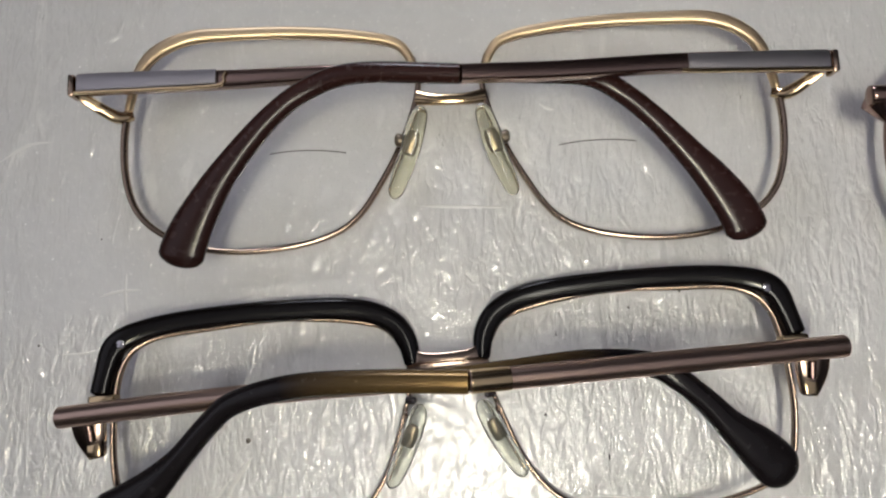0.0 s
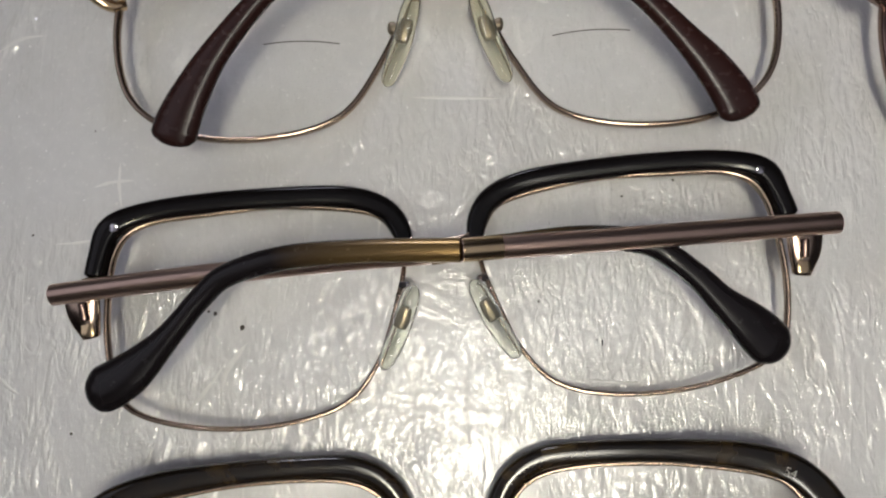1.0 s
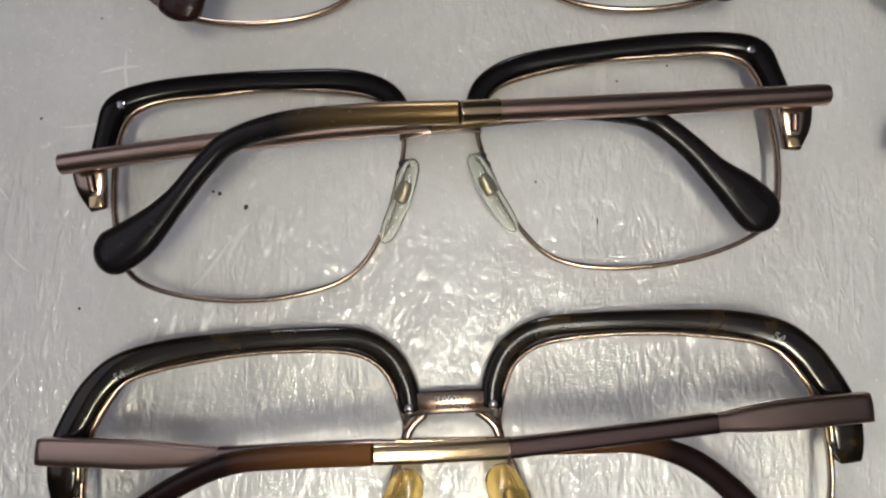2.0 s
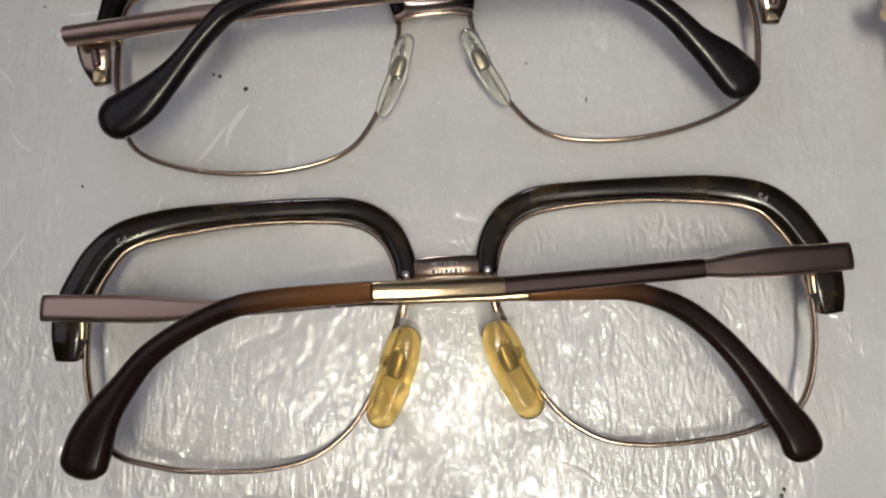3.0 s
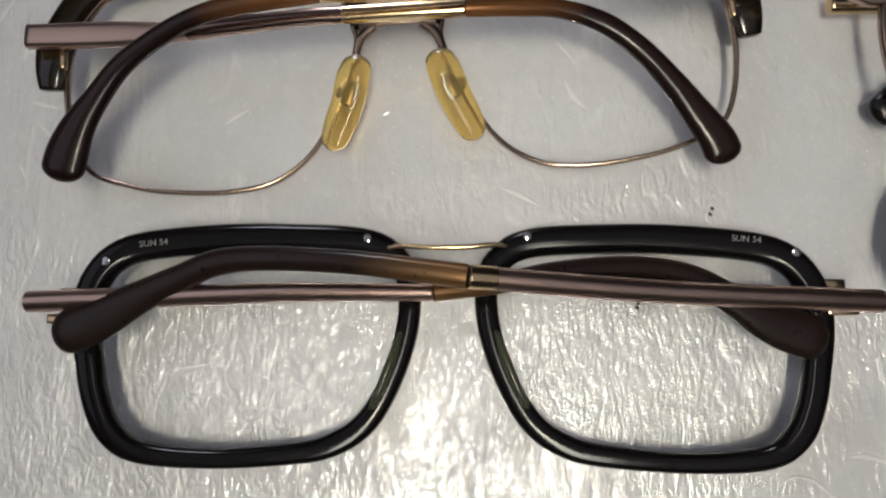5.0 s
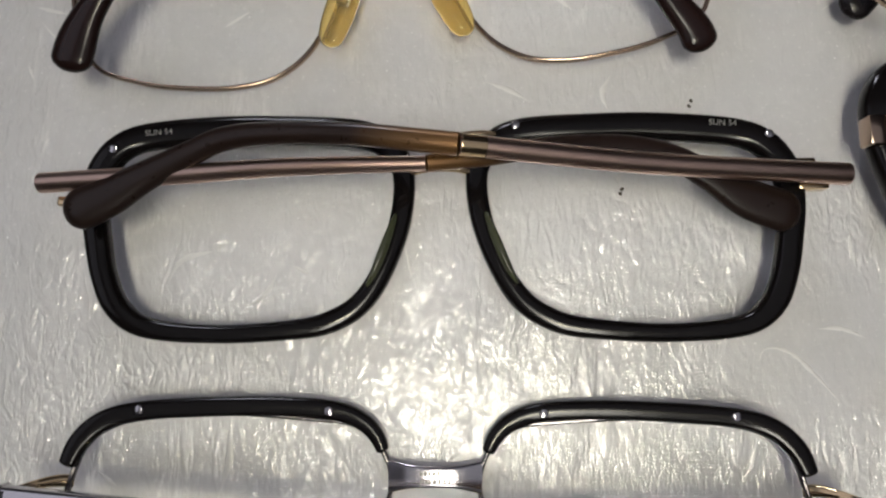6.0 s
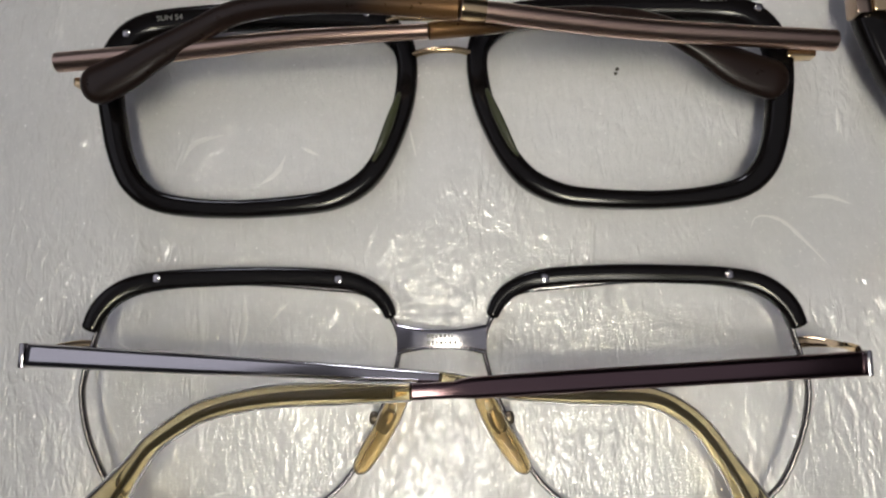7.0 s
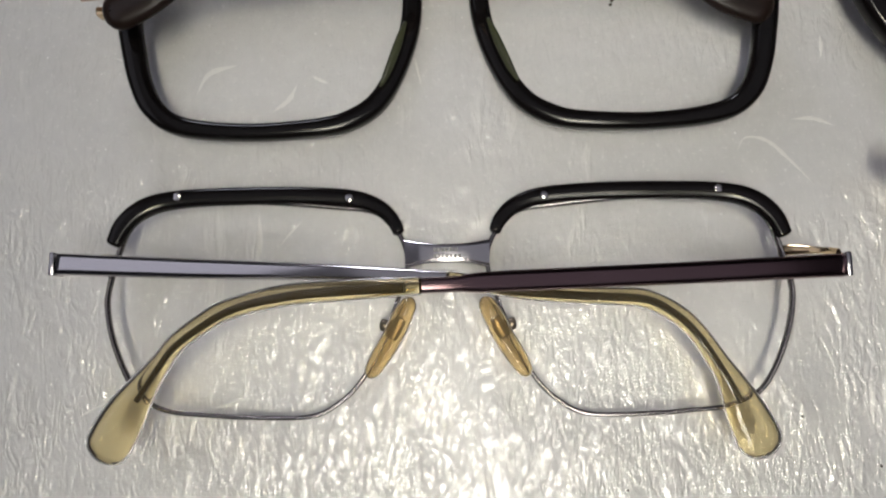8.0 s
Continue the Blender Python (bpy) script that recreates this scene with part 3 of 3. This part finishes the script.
def black_acetate():
    root = spectacles(12.7, -125.6, 0.62, "thick black plastic spectacles with a double gold bridge, folded")
    line = [(7.8, 12), (10.2, 17.6), (17, 21.4), (34, 22.2), (47, 21.8), (61, 20.1), (67, 17.5), (70.3, 13), (71.4, 8.5), (71.4, 3.5), (70.6, -2), (69, -9.8), (66, -16.3),
            (60, -20.3), (46, -21.6), (30, -20.6), (22.8, -18.9), (16.8, -15), (12.2, -7.8), (8.6, 2.4)]
    w = [4.8, 5.6, 6.1, 6.1, 6.1, 5.9, 5.9, 5.8, 5.6, 5.3, 5.2, 5, 5, 4.4, 3.9, 4.3, 4.7, 4.7, 4.6, 4.7]
    for s in (-1, 1):
        o = [(x, y - 0.0155 * s * x) for x, y in line]
        rim(o, s, BLACK, root, w, 4.4, 2.3, 4.2, 3.2, label="glossy black plastic rim")
        lens(o, s, root, 2.3, 4.2, 0.02)
        for x, y in ((16.5, 22.6), (68.6, 17.9)):
            dome("screw", s * x, y, rise(x, 2.3, 4.2) + 2.15, 0.95, 0.3, SILVER, root)
        writing("SUN 54", s * 59.5, 21.1 - 0.8 * (s > 0), rise(59.5, 2.3, 4.2) + 2.3, 1.75, -6 * s, root, -6.8 * s)
        sweep("nose_flank", [(s * 9.4, 3.5, 5.4, 1.0, 2), (s * 11.4, -2.5, 6.0, 2.0, 3), (s * 13.8, -8.5, 5.8, 1.8, 3), (s * 15.8, -12, 5.0, 0.8, 2)], material("olive_clear_plastic", (0.05, 0.055, 0.03), 0.12), root, "olive translucent nose rest", 24, False, 12, 2.2, (1, 1))
        block("hinge", *sorted((s * 72.5, s * 78.5)), 5.4, 7.4, 8.5, 11.5, GOLD, root, "", 0.4)
        block("end_piece", *sorted((s * 70.5, s * 77.5)), 10.6, 12.6, 6.6, 9.2, GOLD, root, "", 0.4)
    sweep("bridge", [(-12, 20.6, 4.4, 1.2, 1.2), (-9, 20.8, 5.2, 1.2, 1.2), (-4, 20.4, 5.4, 1.2, 1.2), (4, 20.4, 5.4, 1.2, 1.2), (9, 20.8, 5.2, 1.2, 1.2), (12, 20.6, 4.4, 1.2, 1.2)], GOLD, root, "thin gold upper bridge bar", 30, False, 8, 2)
    sweep("bridge", [(-8, 12.4, 3.2, 1.6, 1.4), (-3, 13.2, 4.4, 1.5, 1.4), (3, 13.2, 4.4, 1.5, 1.4), (8, 12.4, 3.2, 1.6, 1.4)], GOLD, root, "thin gold lower bridge bar", 24, False, 8, 2)
    temple([(-80.6, 9.5, 14.2, 4.2, 4), (-52, 10, 16.4, 4, 3.8), (-28.7, 10.3, 19, 3.6, 3.4), (-2.4, 9.7, 21.2, 3.0, 3.0)],
           [(-2.4, 9.7, 21.2, 3.4, 3.4), (10, 11.4, 19.4, 3.8, 3.4), (20.7, 13.6, 17, 4.2, 3.4), (36, 14.6, 13.8, 4.6, 3.4), (46.8, 12.8, 12, 5, 3.4), (55, 8.4, 11, 6, 3.6), (63, 3.8, 10, 8.4, 3.8), (72.9, 0.2, 9.4, 8.8, 3.8)],
           MAUVE, DARKBROWN, root, "mauve bronze metal side arm", "dark brown plastic tip", 2, tip_round=4)
    temple([(81.6, 7.8, 13.2, 4.4, 4.2), (40, 9.6, 18.5, 4.3, 4.1), (4, 12, 25.4, 4.1, 3.9)],
           [(4, 12, 25.4, 4.5, 4.2), (-15.8, 14.9, 24, 4.3, 3.8), (-31.8, 16.2, 21.8, 4.5, 3.8), (-42, 15.9, 19.6, 4.9, 3.8), (-49.5, 13.3, 18, 5.2, 3.8), (-58.1, 9.7, 16.6, 6.4, 3.8), (-65.8, 5.8, 15.8, 8.3, 4), (-74.3, 2.4, 15.4, 8.8, 4)],
           MAUVE, DARKBROWN, root, "mauve bronze metal side arm", "dark brown plastic tip running to bronze", 2, tip_round=4, extra=[("ferrule", [(9, 11.66, 24.5, 4.4, 4.2), (4.1, 12, 25.4, 4.4, 4.2)], GOLD)])
    return root


def silver_browline():
    root = spectacles(10.9, -187.9, -1.01, "silver wire spectacles with black browline and smoky clear tips, folded")
    o = [(9, 8.5), (10.6, 16.1), (15.7, 21), (25, 22.4), (43, 23.5), (59, 22.4), (66, 20), (69.5, 16), (72.3, 5), (72.4, -1), (70.3, -9), (66, -17.5), (60, -21.5), (50, -22.8), (43.8, -23.3), (30.5, -23.5), (24.2, -21), (18.6, -15.5), (13.5, -5.2)]
    b = [(10.5, 16, 2.6), (12, 19.2, 3.2), (15.2, 22.2, 3.7), (21.3, 24.3, 4), (34, 25, 4), (48.4, 24.7, 4), (59.6, 23.9, 3.9), (65.8, 22, 4.1), (69.8, 18.2, 4.1), (71.8, 13.4, 3.3)]
    for s in (-1, 1):
        rim(o, s, GUNMETAL, root, 1.05, 1.8)
        lens(o, s, root)
        brow(b, s, BLACK, root, 3.0, 0.5, "glossy black plastic browline")
        for x, y in ((22, 24.5), (59.5, 24.6)):
            dome("screw", s * x, y, rise(x) + 2.0, 0.95, 0.3, SILVER, root)
        pad(s, (7.6, 1.6), (17.4, -15.4), PAD_AMBER, SILVER, root, 4.6, 2.4, 5, 8.5, "amber translucent nose pad", anchor=(11.5, 1.0))
        sweep("end_piece", [(s * 71.8, 10.6, 6.4, 2.4, 1.8), (s * 75, 10.8, 8, 2.2, 1.6), (s * 79.5, 10, 11.2, 1.2, 2), (s * 80.8, 8.8, 14.0, 1.2, 3)], GOLD, root, "pale gold end piece", 18, False, 10, 4)
        block("arm_cap", *sorted((s * 80.4, s * 81.5)), 6.5 if s < 0 else 4.2, 11.4 if s < 0 else 9.2, 12.6, 17.2, SILVER, root, "", 0.4)
    sweep("bridge", [(-9.4, 11.6, 2.4, 6.4, 1.4), (-5, 11.7, 3.1, 4.6, 1.4), (0, 11.7, 3.3, 4.2, 1.4), (5, 11.7, 3.1, 4.6, 1.4), (9.4, 11.6, 2.4, 6.4, 1.4)], SILVER, root, "engraved silver bridge plate", 30, False, 12, 6)
    engraving(root, 11.7, 4.05)
    temple([(-80.0, 9.0, 15.5, 4.6, 3.4), (-51.4, 7.4, 17.6, 4.0, 3.2), (-22.4, 5.9, 20.6, 3.2, 3), (0, 4.3, 22.6, 2.8, 2.8)],
           [(0, 4.3, 22.6, 3.2, 3.2), (14.3, 1.9, 19.6, 3.3, 3), (26.1, 1, 17, 3.5, 3), (34.8, 0.8, 15.4, 3.8, 3), (40.4, 0.3, 14.2, 4.2, 3.1), (46.2, -2.2, 13, 4.3, 3.2), (51, -6.2, 12.1, 4.2, 3.2), (55.6, -12.7, 11.2, 4.6, 3.4), (58.2, -16.8, 10.8, 5.8, 3.5), (60.7, -22.4, 10.5, 8.5, 3.8), (62.8, -27, 10.2, 9.4, 4), (64.7, -32, 10, 9.4, 4)],
           SILVER, SMOKE, root, "polished silver metal side arm", "smoky clear plastic tip with metal core", 4, tip_round=4)
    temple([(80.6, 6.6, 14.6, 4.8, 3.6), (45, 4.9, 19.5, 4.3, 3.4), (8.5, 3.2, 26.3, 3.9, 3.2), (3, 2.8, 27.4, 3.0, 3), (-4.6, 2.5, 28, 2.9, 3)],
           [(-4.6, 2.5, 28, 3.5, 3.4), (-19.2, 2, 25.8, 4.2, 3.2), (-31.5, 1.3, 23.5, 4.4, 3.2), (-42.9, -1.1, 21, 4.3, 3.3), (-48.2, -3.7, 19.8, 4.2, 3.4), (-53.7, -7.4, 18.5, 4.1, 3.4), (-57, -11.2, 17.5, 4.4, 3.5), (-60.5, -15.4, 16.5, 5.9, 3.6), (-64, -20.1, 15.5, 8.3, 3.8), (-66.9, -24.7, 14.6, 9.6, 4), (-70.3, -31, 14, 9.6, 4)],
           SILVER_SHADED, SMOKE, root, "polished silver metal side arm, its dark reflection put into the colour", "smoky clear plastic tip with metal core", 4, tip_round=4)
    core = material("dark_core_wire", (0.028, 0.02, 0.012), 0.35, 0.3)
    for pts in ([(3, 3.7, 22), (14.3, 1.9, 19.6), (26.1, 1, 17), (40.4, 0.2, 14.2), (46.2, -2.3, 13), (51, -6.3, 12.1), (55.6, -12.7, 11.2), (60.2, -20.8, 10.6)],
                [(-8, 2.2, 27.4), (-20, 1.9, 25.6), (-31.5, 1, 23.5), (-42.9, -1.5, 21), (-53.7, -7.8, 18.5), (-57.2, -11.4, 17.5), (-62.8, -19, 15.8)]):
        sweep("core_wire", [(*p, 2.5 - 1.4 * k / len(pts), 1.4) for k, p in enumerate(pts)], core, root, "dark metal core wire", 40, False, 8, 3)
    return root


gold_spectacles()
black_browline()
tortoise_browline()
black_acetate()
silver_browline()


# ---- the next row, seen only by its nearer ends ----
def wire_spectacles(x, y, turn, label, metal, plastic, arm, face_up=False, browed=None):
    root = spectacles(x, y, turn, label)
    o = [(7, 14), (12, 20.5), (33, 22.7), (54, 21.4), (63.2, 15), (66.8, 0), (64, -15), (53, -22.4), (37, -23.2), (22.5, -19), (14, -8), (8.2, 5)]
    low, bow = (16.0, -5.0) if face_up else (1.3, 5.0)
    for s in (-1, 1):
        rim(o, s, metal, root, 1.7, 2.0, low, bow)
        lens(o, s, root, low, bow)
        if browed:
            pts = [(px, py, rise(px, low, bow) + 0.4, 3.6, 3.2) for px, py in mirror([(7.2, 12), (12.5, 21.5), (33, 24), (54, 22.8), (65, 15.5), (68, 9)], s)]
            sweep("browline", pts, browed, root, "glossy dark plastic browline", 50, False, 12, 3.4, (0.8, 0.8))
        pad(s, (6.0, 4.4), (12.6, -14.2), PAD_CLEAR, metal, root, 4.2, 2.0, *((9, 7) if face_up else (5, 8)))
        sweep("end_piece", [(s * 66.5, 6.5, rise(66, low, bow), 2.4, 2), (s * 70, 7.0, 9.5 if not face_up else 11, 3.6, 2), (s * 73.5, 8.5, 11, 3.4, 3)], metal, root, "", 16, False, 10, 4)
    sweep("bridge", [(-7.2, 8.5, rise(7, low, bow), 2.6, 1.5), (0, 9.6, rise(0, low, bow) + 1, 2.2, 1.5), (7.2, 8.5, rise(7, low, bow), 2.6, 1.5)], metal, root, "", 20, False, 10, 4)
    up = (4.0, 4.0, 5.0, 4.5, 3.4) if face_up else (12.6, 15.5, 17, 14, 10.5)
    dn = (9.0, 9.0, 9.5, 7.0, 5.0) if face_up else (13.4, 18, 22, 18, 15)
    (mx, my), (ex, ey) = ((57, -8), (67.5, -17)) if face_up else ((50, -16), (56.5, -24.5))
    for s, z in ((-1, up), (1, dn)):
        temple([(s * 74.6, 9.2, z[0], 3.8, 3.4), (s * 40, 8.6, z[1], 3.4, 3), (-s * 2, 7, z[2], 3.0, 2.8)],
               [(-s * 2, 7, z[2], 3.6, 3.2), (-s * 24, 7, z[3], 4.2, 3.2), (-s * 40, 1, z[3] - 0.6, 4.8, 3.2), (-s * mx, my, z[4] + 0.4, 6.6, 3.6), (-s * ex, ey, z[4], 8, 3.6)],
               arm, plastic, root, "metal side arm", "glossy dark plastic tip", 2.4, tip_round=3.5)
    return root


def panto_acetate(x, y, turn):
    root = spectacles(x, y, turn, "thick black plastic spectacles with gold hinges and mauve arms, folded")
    o = [(8.2, 13), (14, 21.5), (33, 25), (54, 24.4), (67, 20), (71.5, 12), (69.5, 0), (65, -11), (57, -19.5), (42, -22.5), (26, -20.5), (15.5, -10)]
    for s in (-1, 1):
        rim(o, s, BLACK, root, [5.2, 6, 7, 7.4, 8, 8, 7, 6, 5, 4.4, 4.4, 4.4], 5.0, 2.6, 4.2, 3.2, label="glossy black plastic rim")
        lens(o, s, root, 2.6, 4.2, 0.03)
        block("hinge", *sorted((s * 66.0, s * 73.5)), 4.6, 10.8, 9.5, 12.4, GOLD, root, "polished gold hinge", 0.6)
        block("end_piece", *sorted((s * 73.5, s * 77.0)), 4.4, 10.6, 7.6, 12.0, ROSE, root, "", 0.5)
        for y0 in (5.8, 8.4):
            sweep("knuckle", [(s * 66.4, y0, 12.6, 2.0, 1.8), (s * 70.5, y0, 12.4, 2.0, 1.8)], GOLD, root, "", 8, False, 10, 2, (0.3, 0.3))
    sweep("bridge", [(-9, 14, 3.6, 5, 4), (0, 16, 4.2, 4.4, 4), (9, 14, 3.6, 5, 4)], BLACK, root, "", 20, False, 12, 3)
    for s, z in ((-1, (13.2, 15.5, 17, 14, 10.5)), (1, (13.6, 18, 22, 18, 15))):
        temple([(s * 66.5, 7.6, z[0], 6, 3), (s * 40, 8, z[1], 4.4, 3), (-s * 2, 7, z[2], 3.2, 2.8)],
               [(-s * 2, 7, z[2], 3.8, 3.2), (-s * 24, 7, z[3], 4.2, 3.2), (-s * 38, -1, z[3] - 0.6, 4.8, 3.2), (-s * 50, -16, z[4] + 0.4, 6.6, 3.6), (-s * 56.5, -24.5, z[4], 8, 3.6)],
               MAUVE, BROWN, root, "mauve bronze metal side arm", "dark brown plastic tip", 4, tip_round=3.5)
    return root


wire_spectacles(154.5, 48.7, 1.5, "dark bronze wire spectacles with brown tips, folded on the sheet", BRONZE, BROWN, BRONZE)
wire_spectacles(163.5, -6.5, 2.0, "gold wire spectacles with black browline and black tips, folded", GOLD, GOLDBLACK, MAUVE, browed=BLACK)
wire_spectacles(169.0, -61.0, 0.5, "rose gold wire spectacles with black tips, lying on their arms", ROSE, GOLDBLACK, GOLD, face_up=True)
panto_acetate(177.0, -116.0, -1.0)
wire_spectacles(181.5, -172.0, -2.0, "gold wire spectacles with dark brown tips, folded near the row's end", GOLD, BROWN, MAUVE)


# ---- marks on the sheet ----
def sheet_marks():
    rng = random.Random(7)
    creases = [[(-47, -136), (-44, -131), (-37, -129)], [(-29, -141), (-25, -138), (-23, -134)], [(79, -154), (81, -151), (86, -152), (91, -157), (96, -163)],
               [(-53, -32), (-49, -27), (-45, -21)], [(-46, -28), (-45, -23), (-41, -17)], [(-37, -77), (-34, -75), (-31, -73)], [(38, -67), (40, -71), (43, -74)],
               [(23, -91), (28, -93), (33, -96)], [(-9, 35), (1, 35), (10, 35)], [(-100, 43), (-94, 47), (-88, 48)], [(92, -147), (97, -147), (102, -149)],
               [(-34, -181), (-32, -173), (-32, -165)], [(-42, -213), (-43, -217), (-41, -222)], [(51, -90), (49, -94), (50, -98)]]
    for _ in range(45):
        x, y, a = rng.uniform(-105, 110), rng.uniform(-260, 90), rng.choice((0.9, 1.0, 2.2, 2.4)) + rng.gauss(0, 0.5)
        l, bend = rng.uniform(1.5, 6), rng.gauss(0, 0.16)
        creases.append([(x, y), (x + l * math.cos(a), y + l * math.sin(a)), (x + l * (math.cos(a) + math.cos(a + bend)), y + l * (math.sin(a) + math.sin(a + bend)))])
    verts, faces = [], []
    for count, line in enumerate(creases):
        p = spline(line, 5 * len(line))
        wide, n = rng.uniform(0.5, 0.85) if count < 14 else rng.uniform(0.25, 0.6), len(p)
        t = np.gradient(p, axis=0)
        t /= np.linalg.norm(t, axis=1)[:, None] + 1e-9
        base = len(verts)
        for i in range(n):
            k = wide * math.sin(math.pi * (i + 0.3) / (n - 0.4)) * rng.uniform(0.7, 1.2)
            nx, ny = -t[i][1] * k, t[i][0] * k
            verts += [(p[i][0] + nx, p[i][1] + ny, -0.02), (p[i][0] + nx * 0.3, p[i][1] + ny * 0.3, 0.2 * k + 0.01), (p[i][0] - nx, p[i][1] - ny, -0.02)]
        for i in range(n - 1):
            a, b = base + 3 * i, base + 3 * i + 3
            faces += [(a, a + 1, b + 1, b), (a + 1, a + 2, b + 2, b + 1)]
    tagged(link_mesh("sheet_creases", verts, faces, CREASE, None, "", 80), "raised glossy creases in the pearly plastic sheet", "creases", kind="stuff")
    # pale dust and dark crumbs
    for name, mat, spots, label in (
            ("dust", DUST, [(rng.uniform(-105, 110), rng.uniform(-260, 90), rng.uniform(0.08, 0.26)) for _ in range(420)], "tiny pale specks of dust on the sheet"),
            ("crumbs", SPECK, [(-42.4, -14.2, 0.5), (-48.1, -11.4, 0.4), (-49.5, -11.0, 0.3), (18.1, -7.9, 0.28), (68.1, -97.4, 0.45), (68.6, -96.2, 0.4), (52.3, -116.2, 0.4), (52.0, -117.2, 0.4),
                               (87.8, -214.4, 0.3), (103.8, -225.4, 0.3), (-87.3, 4.2, 0.35), (-75.7, -36.0, 0.3), (35.3, 14.2, 0.25), (45.9, 17.8, 0.25), (48.6, -229, 0.25), (-76, 26.8, 0.2)], "small dark crumbs on the sheet")):
        verts, faces = [], []
        for x, y, r in spots:
            base = len(verts)
            r *= 1.0 if mat is DUST else 1.25
            for k in range(7):
                a = 2 * math.pi * k / 7
                q = r * rng.uniform(0.6, 1.25)
                verts.append((x + q * math.cos(a), y + q * math.sin(a), -0.02))
            verts.append((x + r * 0.2, y, r * 0.7))
            faces += [(base + k, base + (k + 1) % 7, base + 7) for k in range(7)]
        tagged(link_mesh(name, verts, faces, mat, None, "", 80), label, name, kind="stuff")


sheet_marks()
